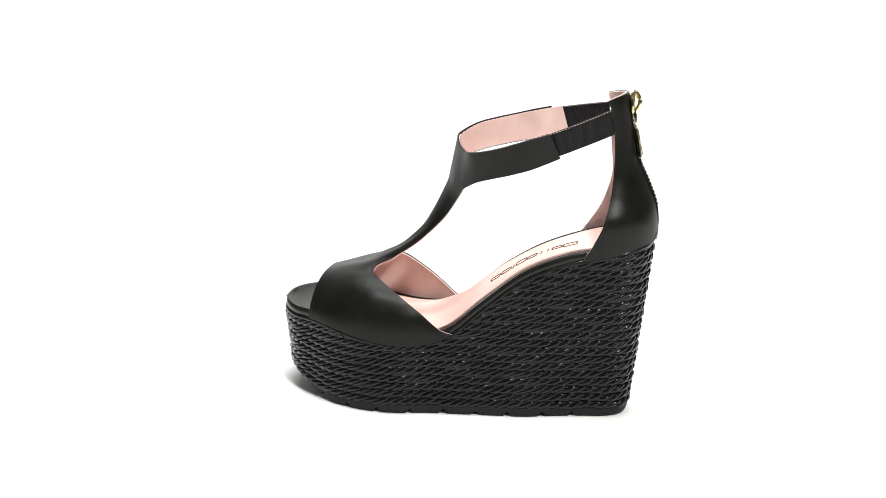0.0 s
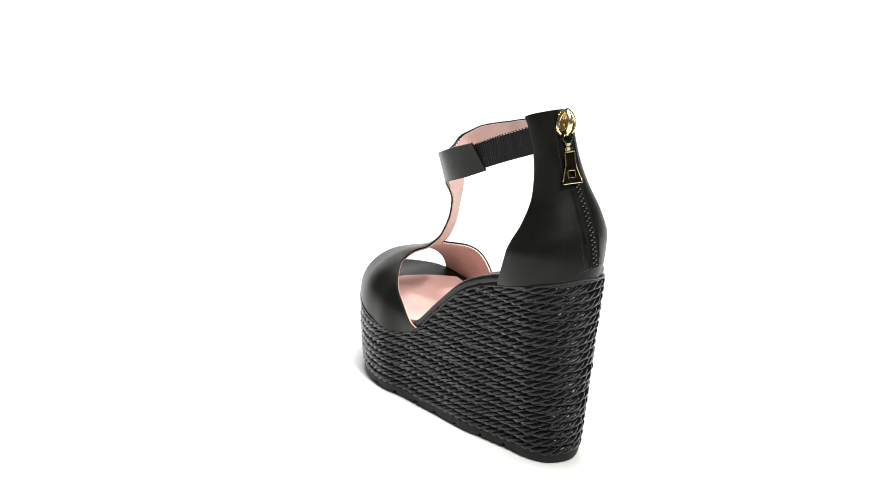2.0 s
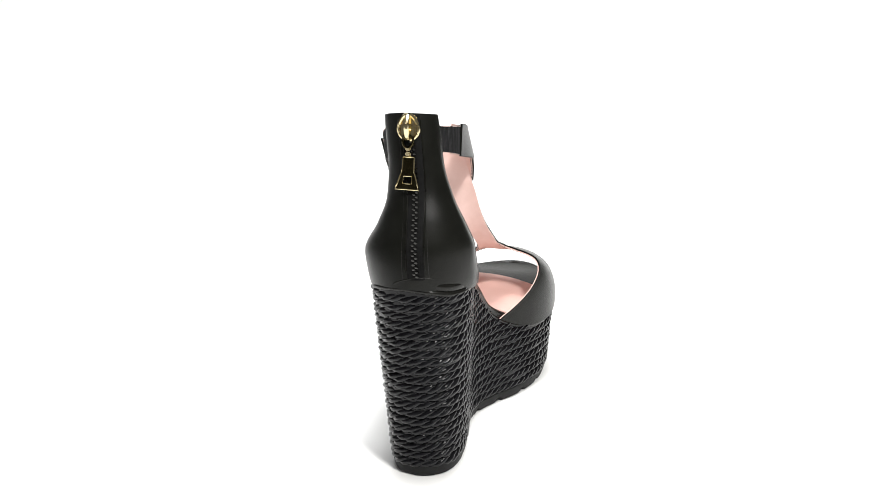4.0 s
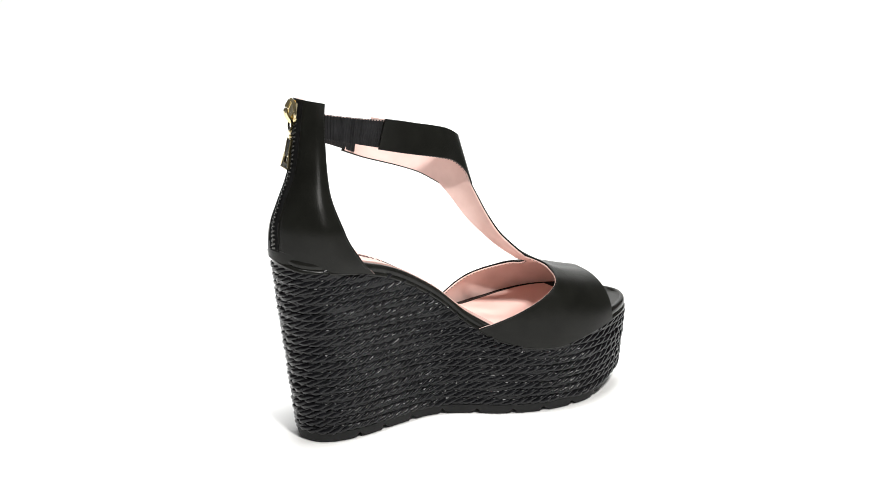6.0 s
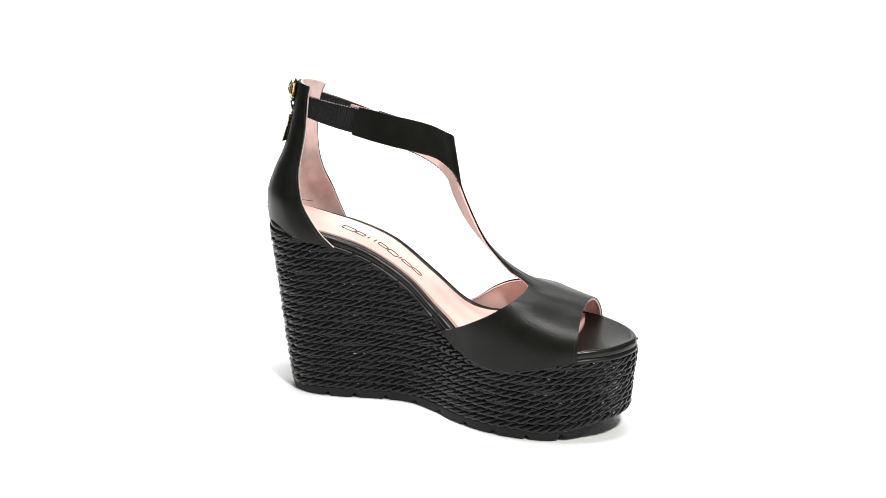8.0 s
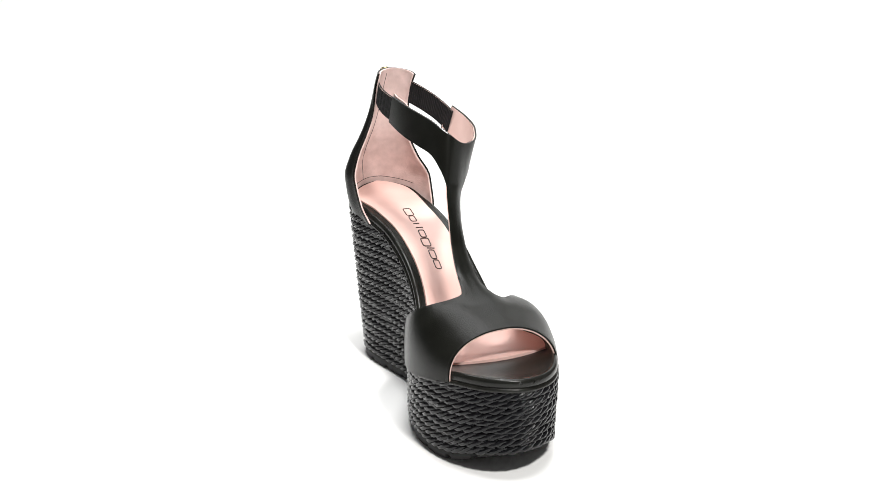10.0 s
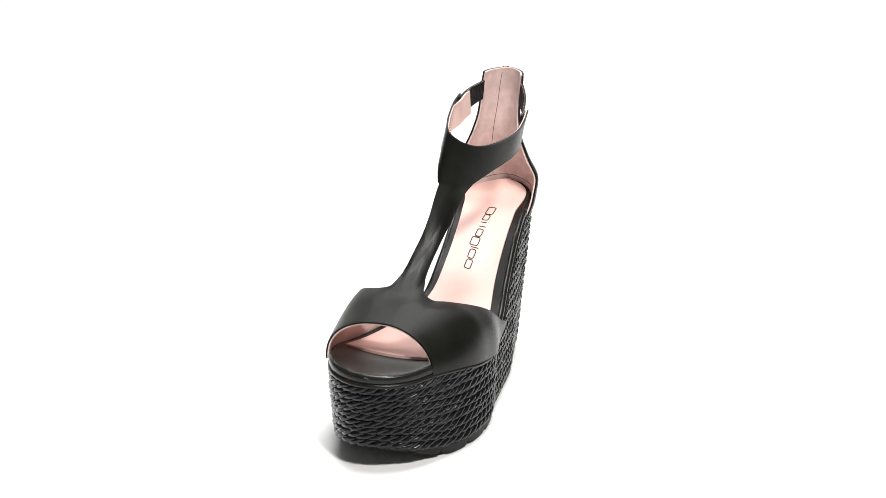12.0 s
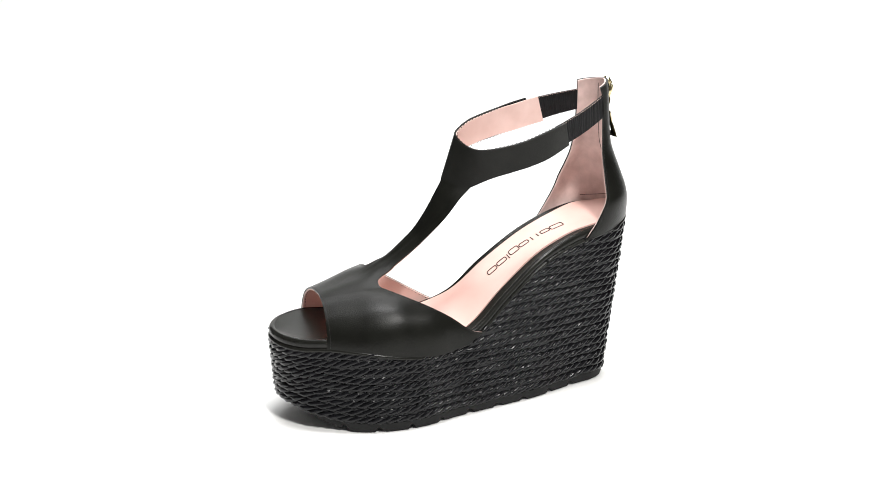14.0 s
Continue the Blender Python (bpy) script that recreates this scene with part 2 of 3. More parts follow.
def rope_row(line3, closed, phase):
    """A three-strand twisted cord along a line."""
    p = np.asarray(line3)
    seg = np.linalg.norm(np.diff(np.vstack([p, p[:1]]) if closed else p, axis=0), axis=1)
    s = np.concatenate([[0], np.cumsum(seg)])
    total = s[-1]
    lay = 0.0190
    if closed:
        lay = total / round(total / lay)
    n = int(total / 0.0012)
    q = np.arange(n) * total / n if closed else np.linspace(0, total, n)
    src = np.vstack([p, p[:1]]) if closed else p
    c = np.stack([np.interp(q, s, src[:, k]) for k in range(3)], 1)
    tan = (np.roll(c, -1, 0) - np.roll(c, 1, 0)) if closed else np.gradient(c, axis=0)
    tan /= np.linalg.norm(tan, axis=1, keepdims=True)
    up = np.array([0, 0, 1.0])
    out = np.cross(tan, up)
    geos = []
    for k in range(3):
        w = 2 * math.pi * q / lay + 2 * math.pi * k / 3 + phase
        r1 = 0.00138
        jig = 1 + 0.10 * np.sin(q * 911 + phase * 3 + k) + 0.12 * np.sin(q * 173 + phase * 5)
        path = c + (np.cos(w) * r1 * 0.70 * jig)[:, None] * out + (np.sin(w) * r1 * 1.12 * jig)[:, None] * up
        path += random.uniform(0.8, 1.2) * 0.00016 * np.sin(q * 389 + phase * 7 + 2 * k)[:, None] * out
        geos.append(strand(path, 0.00158, closed, w * 1.4 + phase))
    return merge(*geos)


def rope_rows(wedge):
    k = 0
    z = 0.0088
    while z < 0.117:
        line = at_height(z, 0.0020)
        lift = 0.8 * np.array([toe_lift(x) for x in line[:, 0]]) * max(0.0, 1 - z / 0.05)
        sway = 0.00035 * np.sin(U * 2.1 + 1.7 * k) + 0.00025 * np.sin(U * 5.3 + 2.9 * k)
        pts = np.column_stack([line, np.full(RES, z) + lift + sway])
        ok = TOP_H - 0.0012 > z
        phase = random.uniform(0, 6.28)
        if ok.all():
            part("rope", rope_row(pts, True, phase), ROPE, wedge, sharp=80)
        else:
            start = int(np.where(~ok)[0][0])
            run = []
            for i in range(RES + 1):
                j = (start + i) % RES
                if ok[j] and i < RES:
                    run.append(pts[j])
                else:
                    if len(run) > 60:
                        part("rope", rope_row(run, False, phase), ROPE, wedge, sharp=80)
                    run = []
        z += ROW_PITCH
        k += 1


def rim_band(wedge):
    """The leather-covered welt: a rounded band with a groove, above the rope."""
    prof = [(.0034, -.0026), (.0012, -.0026), (.0002, -.0019), (.0000, -.0008), (.0005, .0001), (.0013, .0005), (.0010, .0011), (.0007, .0026), (.0010, .0044), (.0021, .0056), (.0040, .0056), (.0050, .0040)]
    idx = np.arange(0, RES, 3)
    n = len(idx)
    verts, faces = [], []
    for d, z in prof:
        line = inset(TOP_LINE, d)[idx]
        verts += [(x, y, h + z) for (x, y), h in zip(line, TOP_H[idx])]
    for k in range(len(prof) - 1):
        for i in range(n):
            j = (i + 1) % n
            faces.append((k * n + i, k * n + j, (k + 1) * n + j, (k + 1) * n + i))
    part("welt", (verts, faces), WELT, wedge, "black leather welt along the upper edge", sharp=60)


def outsole():
    """Rubber sole with lugs cut across its edge."""
    idx = np.arange(0, RES, 3)
    n = len(idx)
    line_b, line_t = inset(BOTTOM_LINE, 0.0012)[idx], inset(BOTTOM_LINE, 0.0004)[idx]
    notch = [-.081, -.062, -.0415, -.0205, .0005, .0215, .0425, .0635, .084, .101]
    verts, faces = [], []
    rings = [(line_t, 0.0064), (line_t, 0.0030), (line_b, 0.0006), (inset(BOTTOM_LINE, 0.0026)[idx], 0.0)]
    for line, z in rings:
        for x, y in line:
            draw = 0.06 * ease(x, 0.07, 0.12)
            x, y = x - draw * (x - 0.06), y - draw * 1.6 * (y + 0.009)
            cut = 0.0
            if z < 0.0062:
                cut = max(max(0.0, 1 - abs(x - c) / 0.0021) for c in notch)
                cut = min(cut * 1.6, 1.0) * (0.0034 if z < 0.0029 else 0.0009)
            verts.append((x, y, z + cut + toe_lift(x)))
    for k in range(3):
        for i in range(n):
            j = (i + 1) % n
            faces.append((k * n + i, k * n + j, (k + 1) * n + j, (k + 1) * n + i))
    for o in (0, 3 * n):
        for i in range(n // 2):
            q = []
            for v in (o + i, o + i + 1, o + (n - i - 1) % n, o + (n - i) % n):
                if v not in q:
                    q.append(v)
            if len(q) > 2:
                faces.append(tuple(q))
    return part("outsole", (verts, faces), RUBBER, sandal, "black rubber outsole with cut lugs", sharp=25)


# ---- footbed and insole ----
def cross_grid(d, rows, cols, start, lift, dish, waist=0.0):
    """A grid from side to side over the wedge's top, inset by d, and by waist more along the outer side of the arch."""
    heel = 0.0026 * np.clip((-TOP_LINE[:, 0] - 0.080) / 0.020, 0, 1) if waist else 0.0
    line = inset(TOP_LINE, d - heel + waist * np.exp(-((TOP_LINE[:, 0] + 0.02) / 0.035) ** 2) * (TOP_LINE[:, 1] > 0))
    g = np.zeros((rows, cols, 3))
    for j in range(cols):
        s = j / (cols - 1)
        i0 = start(s)
        for r in range(rows):
            w = r / (rows - 1)
            w = 1 - (1 - w) ** 1.5 if w < 1 else 1.0
            i = i0 + (NK / 2 - i0) * w
            k = i * RES / NK
            def pick(arr, t):
                a = int(math.floor(t)) % RES
                f = t - math.floor(t)
                return arr[a] * (1 - f) + arr[(a + 1) % RES] * f
            L, R = pick(line, k), pick(line, RES - k)
            zl, zr = pick(TOP_H, k), pick(TOP_H, RES - k)
            c = 2 * s - 1
            p = L * (1 - s) + R * s
            g[r, j] = (p[0], p[1], zl * (1 - s) + zr * s + lift - dish * (1 - c * c))
    return g


def footbed():
    g = cross_grid(0.0038, 70, 17, lambda s: 0.30, 0.0055, 0.0012)
    part("footbed", sheet(g, -0.0040, 0.0, 1.0 if grid_normals(g)[30, 8][2] > 0 else -1.0), LEATHER, sandal, "black leather covered footbed edge")
    g = cross_grid(0.0078, 70, 21, lambda s: 3.12 + 0.30 * (1 - s) ** 3 + 0.85 * s ** 2.4, 0.0062, 0.0005, 0.0022)
    up = 1.0 if grid_normals(g)[30, 8][2] > 0 else -1.0
    pad = part("insole", sheet(g, -0.0018, 0.0, up), INSOLE, sandal, "pale pink leather insole")
    return pad


# ---- vamp, T-strap and ankle strap: one cut of leather ----
RIDGE_Z = [(-.01, .120), (.022, .1190), (.030, .1080), (.040, .0978), (.052, .0925), (.062, .0884), (.073, .0854), (.085, .0823), (.096, .0795)]
RIDGE_Y = [(0.0, -.010), (.03, -.0100), (.06, -.009), (.095, -.0060)]
SIDE_L = [(-.007, .064), (.005, .073), (.0153, .0795), (.0285, .0830), (.0405, .0848), (.052, .0862), (.062, .0862), (.075, .0844), (.095, .0798)]
SIDE_R = [(.001, .066), (.010, .078), (.0175, .0850), (.0304, .0910), (.0425, .0930), (.052, .0915), (.062, .0893), (.075, .0857), (.095, .0798)]
REAR_L = [(0, .040), (.037, .041), (.05, .0455), (.063, .0505), (.09, .0538), (.126, .0543), (.219, .0507), (.344, .0405), (.48, .0285), (.66, .0155), (.83, .0047), (1, -.006)]
REAR_R = [(0, .040), (.055, .0425), (.066, .048), (.078, .0520), (.095, .0548), (.13, .0556), (.207, .0553), (.384, .052), (.605, .0425), (.74, .0304), (.87, .0175), (1, .002)]


def vamp_point(x, a):
    b = abs(a)
    yl, zl = welt(x, a >= 0)
    yc, zc = key(RIDGE_Y, x), key(RIDGE_Z, x)
    if x < 0.095:
        side = key(SIDE_L if a >= 0 else SIDE_R, x)
        zc = side + (zc - side) * (1 - ease(b, 0.02, 0.19))
        zc -= 0.0022 * math.tanh(a / 0.04) * (1 - ease(b, 0.06, 0.22)) * (1 - ease(x, 0.044, 0.066))
    yl += -0.0020 * ease(x, 0.02, 0.045) if a >= 0 else -0.0003 * ease(x, 0.0, 0.03)
    w = b * math.pi / 2
    e = (0.58 if a >= 0 else 0.44) + 0.12 * ease(x, 0.004, 0.038) + (0.32 if a >= 0 else 0.26) * ease(x, 0.045, 0.085)
    m, front = ease(b, 0.12, 0.42), ease(x, 0.048, 0.080)
    e = 0.72 + (e - 0.72) * (m + (1 - m) * front)
    return (x, yc + (yl - yc) * math.sin(w) ** e, zl + (zc - zl) * max(math.cos(w), 0.0) ** e)


def vamp_rear(a):
    return key(REAR_L if a >= 0 else REAR_R, abs(a))


def vamp_front(a):
    return 0.0903 + 0.0028 * abs(a)


VAMP_COLS = []
TONGUE = np.linspace(-0.055, 0.037, 17)


def vamp_grid():
    cols = sorted({round(v, 5) for v in TONGUE} | {round(s * v, 4) for s in (-1, 1) for v in
                   (.061, .064, .07, .075, .08, .085, .09, .095, .10, .105, .11, .115, .12, .13, .14, .15, .16, .175, .19, .22, .26, .31,
                    .36, .42, .48, .54, .60, .66, .72, .78, .84, .89, .94, .975, 1)} | {.041, .045, .049, .053, .057, -.058})
    VAMP_COLS[:] = cols
    rows = 26
    g = np.zeros((rows, len(cols), 3))
    for j, a in enumerate(cols):
        xf, xr = vamp_front(a), vamp_rear(a)
        for i in range(rows):
            g[i, j] = vamp_point(xf + (xr - xf) * i / (rows - 1), a)
    return g


# the T-strap between its outer and inner edge, and the ankle strap between its lower and upper edge
STRAP_L = [(.0285, -.0040, .1040), (.0185, -.0028, .1130), (.0070, -.0005, .1250), (-.0022, .0031, .1385)]
STRAP_R = [(.0345, -.0158, .1048), (.0245, -.0138, .1150), (.0165, -.0118, .1275), (.0100, -.0104, .1400)]
BAND_LOW = [(-.0693, .0186, .1715), (-.054, .0231, .1650), (-.041, .0238, .1608), (-.0295, .0212, .1573), (-.018, .0159, .1530), (-.0072, .0080, .1462), (.0008, .0002, .1464),
            (.0061, -.0091, .1480), (.0014, -.0106, .1572), (-.0080, -.0127, .1652), (-.020, -.0168, .1692), (-.0334, -.0196, .1722), (-.0476, -.0208, .1753), (-.0620, -.0210, .1787)]
BAND_TOP = [(-.0637, .0249, .1870), (-.0495, .0275, .1826), (-.0365, .0279, .1782), (-.0255, .0246, .1748), (-.0150, .0190, .1722), (-.0092, .0110, .1712), (-.0044, .0035, .1735),
            (-.0016, -.0030, .1782), (-.0046, -.0068, .1815), (-.0130, -.0102, .1860), (-.0240, -.0134, .1890), (-.0350, -.0164, .1915), (-.0460, -.0186, .1942), (-.0570, -.0202, .1965)]


def band_grid():
    rows, cols = 12, 105
    g = np.zeros((rows, cols, 3))
    for j in range(cols):
        t = j / (cols - 1) * (len(BAND_LOW) - 1)
        if t <= 5:
            lo = spline(BAND_LOW[:6], t)
        elif t <= 7:
            lo = spline(BAND_LOW[5:8], t - 5)
        else:
            lo = spline(BAND_LOW[7:], t - 7)
        hi = spline(BAND_TOP, t)
        for i in range(rows):
            f = i / (rows - 1)
            g[i, j] = lo + (hi - lo) * f
    return g


def strap_grid(low, high):
    """From the vamp's tongue (low) to the ankle strap's lower edge (high), both rows running from inner to outer edge."""
    rows, cols = 34, len(low)
    right, left = [low[0]] + [np.array(p) for p in STRAP_R] + [high[0]], [low[-1]] + [np.array(p) for p in STRAP_L] + [high[-1]]
    f = np.linspace(0, 1, cols)[:, None]
    d0, d1 = low - (low[0] + (low[-1] - low[0]) * f), high - (high[0] + (high[-1] - high[0]) * f)
    g = np.zeros((rows, cols, 3))
    for i in range(rows):
        u = i / (rows - 1)
        t = u * (len(left) - 1)
        L, R = spline(left, t), spline(right, t)
        up = np.cross(L - R, spline(left, min(t + .1, len(left) - 1)) - spline(left, max(t - .1, 0)))
        up /= np.linalg.norm(up)
        if up[0] + up[2] < 0:
            up = -up
        g[i] = R + (L - R) * f + d0 * (1 - u) ** 2 + d1 * u ** 2 + up * (0.0011 * math.sin(math.pi * u)) * (1 - (2 * f - 1) ** 2)
    g[0], g[-1] = low, high
    return g


def grid_faces(g):
    r, c = g.shape[:2]
    return [tuple(v) for v in g.reshape(-1, 3)], [(i * c + j, i * c + j + 1, (i + 1) * c + j + 1, (i + 1) * c + j) for i in range(r - 1) for j in range(c - 1)]


def thick(geo, lo, hi, probe, centre):
    """A welded sheet given thickness from lo to hi along its normals; outside is away from centre at the vertex nearest to probe."""
    bm = bmesh.new()
    vs = [bm.verts.new(v) for v in geo[0]]
    for f in geo[1]:
        bm.faces.new([vs[k] for k in f])
    bmesh.ops.remove_doubles(bm, verts=bm.verts, dist=2e-5)
    bmesh.ops.recalc_face_normals(bm, faces=bm.faces)
    bm.normal_update()
    bm.verts.index_update()
    near = min(bm.verts, key=lambda v: (v.co - Vector(probe)).length)
    s = 1.0 if near.normal.dot(near.co - Vector(centre)) > 0 else -1.0
    n = len(bm.verts)
    verts = [tuple(v.co + v.normal * s * hi) for v in bm.verts] + [tuple(v.co + v.normal * s * lo) for v in bm.verts]
    faces = []
    for f in bm.faces:
        ids = [v.index for v in f.verts]
        faces.append(tuple(ids))
        faces.append(tuple(n + k for k in reversed(ids)))
    for e in bm.edges:
        if e.is_boundary:
            a, b = e.verts[0].index, e.verts[1].index
            faces.append((a, b, n + b, n + a))
    bm.free()
    return verts, faces


def stitches(path, pitch, length, radius):
    """A row of short stitches along a line."""
    p = np.asarray(path, float)
    d = np.concatenate([[0], np.cumsum(np.linalg.norm(np.diff(p, axis=0), axis=1))])
    geos = []
    t = pitch * 0.5
    while t + length < d[-1]:
        q = [np.array([np.interp(t + length * f, d, p[:, k]) for k in range(3)]) for f in (0, 0.5, 1)]
        geos.append(tube(q, radius, 5, False))
        t += pitch
    return merge(*geos)


def outward(g, centre):
    n = grid_normals(g)
    r, c = g.shape[0] // 2, g.shape[1] // 2
    return 1.0 if np.dot(n[r, c], g[r, c] - np.asarray(centre)) > 0 else -1.0


def upper():
    vg, bg = vamp_grid(), band_grid()
    j0 = int(np.argmin(np.abs(np.array(VAMP_COLS) - TONGUE[0])))
    sg = strap_grid(vg[-1, j0:j0 + 17], bg[0, 40:57][::-1])
    # the strap rises out of the vamp in one easy bend
    bend = np.vstack([vg[-9:-1, j0:j0 + 17], sg[:13]])
    x = bend[:, :, 0]
    easing = 0.5 * np.minimum(1.0, np.minimum(np.arange(17), np.arange(17)[::-1]) / 5.0)
    share = (x[1:-1] - x[:-2]) / (x[2:] - x[:-2])
    for _ in range(70):
        bend[1:-1, :, 2] += easing * (bend[:-2, :, 2] + share * (bend[2:, :, 2] - bend[:-2, :, 2]) - bend[1:-1, :, 2])
    vg[-9:, j0:j0 + 17], sg[:13] = bend[:9], bend[8:]
    probe, centre = (0.075, -0.008, 0.086), (0.06, -0.008, 0.05)
    outer = thick(merge(grid_faces(vg), grid_faces(sg), grid_faces(bg)), 0.0002, 0.0013, probe, centre)
    top = part("t_strap_upper", outer, LEATHER, sandal, "black leather vamp with T-strap and ankle strap", sharp=50)
    # the lining stops short of the strap's edges and runs on over the inner elastic
    lg = bg.copy()
    lg[-1], lg[0, :40], lg[0, 57:] = 0.6 * bg[-1] + 0.4 * bg[-2], (0.6 * bg[0] + 0.4 * bg[1])[:40], (0.6 * bg[0] + 0.4 * bg[1])[57:]
    for j in range(16):
        lg[:, -1 - j, 1] += 0.0026 * (1 - ease(j, 6, 16))
    run_on = np.stack([lg[:, -1] + np.array((-0.0070 * f, 0.0004 * f, 0.0016 * f)) for f in (0.33, 0.67, 1.0)], axis=1)
    lg = np.concatenate([lg[:, 1:], run_on], axis=1)
    inner = thick(merge(grid_faces(vg), grid_faces(sg), grid_faces(lg)), -0.0006, 0.0002, probe, centre)
    lining = part("lining", inner, LINING, top, "pink leather lining")
    side = (outward(vg, (0.05, -0.01, 0.06)), outward(bg, (-0.04, 0.0, 0.17)))
    # seams along the edges, outside in black, inside showing as fine dark stitches
    bn, vn = grid_normals(bg) * side[1], grid_normals(vg) * side[0]
    for row, nrm in ((bg[-1] * 0.85 + bg[-2] * 0.15, bn[-1]), ((bg[0] * 0.9 + bg[1] * 0.1)[:38], bn[0, :38]), ((bg[0] * 0.9 + bg[1] * 0.1)[58:], bn[0, 58:]), ((vg[-1] * 0.6 + vg[-2] * 0.4)[:j0], vn[-1, :j0]), ((vg[-1] * 0.6 + vg[-2] * 0.4)[j0 + 17:], vn[-1, j0 + 17:]), (vg[0] * 0.5 + vg[1] * 0.5, vn[0])):
        part("stitching", stitches(row + nrm * 0.00125, 0.0019, 0.0013, 0.00016), THREAD, top)
        part("stitching", stitches(row - nrm * 0.00065, 0.0026, 0.0010, 0.00022), THREAD, lining)


def elastic(front_low, front_high, back_low, back_high, bow):
    """A gathered band between the ankle strap's end and the heel counter."""
    cols, rows = 190, 5
    a, b, c, d = (np.array(v) for v in (front_low, front_high, back_low, back_high))
    g = np.zeros((rows, cols, 3))
    for j in range(cols):
        f = j / (cols - 1)
        lo, hi = a + (c - a) * f, b + (d - b) * f
        for i in range(rows):
            g[i, j] = lo + (hi - lo) * i / (rows - 1)
            g[i, j, 1] += bow * 4 * f * (1 - f)
    s = outward(g, (-0.08, -0.004, 0.19))
    n = grid_normals(g) * s
    run = np.arange(cols) / cols * 2 * math.pi
    wave = 0.00019 * np.sin(run * 27 + 0.8 * np.sin(run * 5)) * (1 + 0.35 * np.sin(run * 7))
    g2 = g + n * wave[None, :, None]
    ob = part("elastic_band", sheet(g2, -0.0008, 0.0, s), ELASTIC, sandal, "ribbed black elastic joining strap and heel")
    row = g2[-1] * 0.90 + g2[-2] * 0.10
    part("stitching", stitches(row + n[-1] * 0.0001, 0.0021, 0.0010, 0.00017), PALE_THREAD, ob, "pale stitches along the elastic's edge")
    part("stitching", stitches(row - n[-1] * 0.0009, 0.0021, 0.0010, 0.00017), PALE_THREAD, ob, "pale stitches along the elastic's edge")
    return ob


# ---- heel counter ----
C_REAR = [(.105, -.1255), (.122, -.1264), (.137, -.1248), (.151, -.1198), (.1686, -.1122), (.185, -.1090), (.196, -.1070), (.209, -.1052)]
C_LEFT = [(.105, .0185), (.117, .0208), (.130, .0212), (.1464, .0128), (.1625, .0068), (.178, .0058), (.195, .0076), (.209, .0102)]
C_RIGHT = [(.105, -.0380), (.118, -.0418), (.1345, -.0425), (.147, -.0380), (.163, -.0296), (.182, -.0224), (.200, -.0186), (.209, -.0164)]
C_FRONT_L = [(.1055, -.0838), (.12, -.0922), (.136, -.0985), (.154, -.1005), (.168, -.1007), (.185, -.1000), (.200, -.0978), (.209, -.0935)]
C_FRONT_R = [(.102, -.0665), (.117, -.0800), (.136, -.0908), (.158, -.0960), (.18, -.0950), (.2, -.0940), (.209, -.0925)]


def counter_point(z, a):
    """a runs from -1 (inner front edge) over 0 (back) to 1 (outer front edge)."""
    xr, yl, yr = key(C_REAR, z), key(C_LEFT, z), key(C_RIGHT, z)
    yc = 0.5 * (yl + yr)
    xf = key(C_FRONT_L, z) if a >= 0 else key(C_FRONT_R, z)
    y1 = yl if a >= 0 else yr
    w = abs(a) * math.pi / 2
    e = 1.06 if a >= 0 else 1.10
    side = math.sin(w) ** (1.22 if a >= 0 else 1.06)
    if a < 0:
        # the inner wing turns in towards its front edge
        side *= 1 - 0.15 * ease(-a, 0.72, 1.0) * (1 - ease(z, 0.172, 0.200))
    return np.array((xf + (xr - xf) * math.cos(w) ** e, yc + (y1 - yc) * side, z))


def counter_grid(rows=30, cols=61):
    g = np.zeros((rows, cols, 3))
    for j in range(cols):
        a = 2 * j / (cols - 1) - 1
        foot = 0.112
        for _ in range(4):
            p = counter_point(foot, a)
            foot = top_at(max(min(p[0], 0.12), -0.1255), p[1]) + 0.0002
        top = 0.2095 - (0.0042 if a >= 0 else 0.0026) * abs(a) ** 1.6
        for i in range(rows):
            g[i, j] = counter_point(foot + (top - foot) * i / (rows - 1), a)
    return g


def counter():
    g = counter_grid()
    s = outward(g, (-0.09, -0.01, 0.16))
    ob = part("heel_counter", sheet(g, 0.0, 0.0014, s), LEATHER, sandal, "black leather heel counter closed by a zip")
    lining = part("lining", sheet(g, -0.0010, 0.0, s), SUEDE, ob, "dull mauve-pink suede lining with faint creases")
    n = grid_normals(g) * s
    for line in ((g[3:-1, 23] - n[3:-1, 23] * 0.0010), (g[3, 12:50] - n[3, 12:50] * 0.0010)):
        part("seam", tube(line, 0.00022, 5), THREAD, lining, "dark seam in the lining")
    for dy in (-0.0066, 0.0066):
        row = []
        for z in np.linspace(0.1235, 0.2060, 40):
            q = zip_back(z, key(ZIP_Y, z) + dy)
            row.append(q + np.array((-0.0013, 0.35 * math.copysign(0.0008, dy), 0)))
        part("stitching", stitches(row, 0.0019, 0.0014, 0.00020), THREAD, ob)
    for j in (1, 59):
        part("stitching", stitches(g[1:, j] + n[1:, j] * 0.00145, 0.0019, 0.0013, 0.00016), THREAD, ob)
    return ob


# ---- zip ----
ZIP_Y = [(.118, -.0170), (.129, -.0161), (.1527, -.0142), (.1697, -.0121), (.209, -.0066)]


def zip_back(z, y):
    """The counter's back at height z and side y."""
    lo, hi = -1.0, 1.0
    for _ in range(30):
        m = 0.5 * (lo + hi)
        if counter_point(z, m)[1] < y:
            lo = m
        else:
            hi = m
    p = counter_point(z, 0.5 * (lo + hi))
    return p


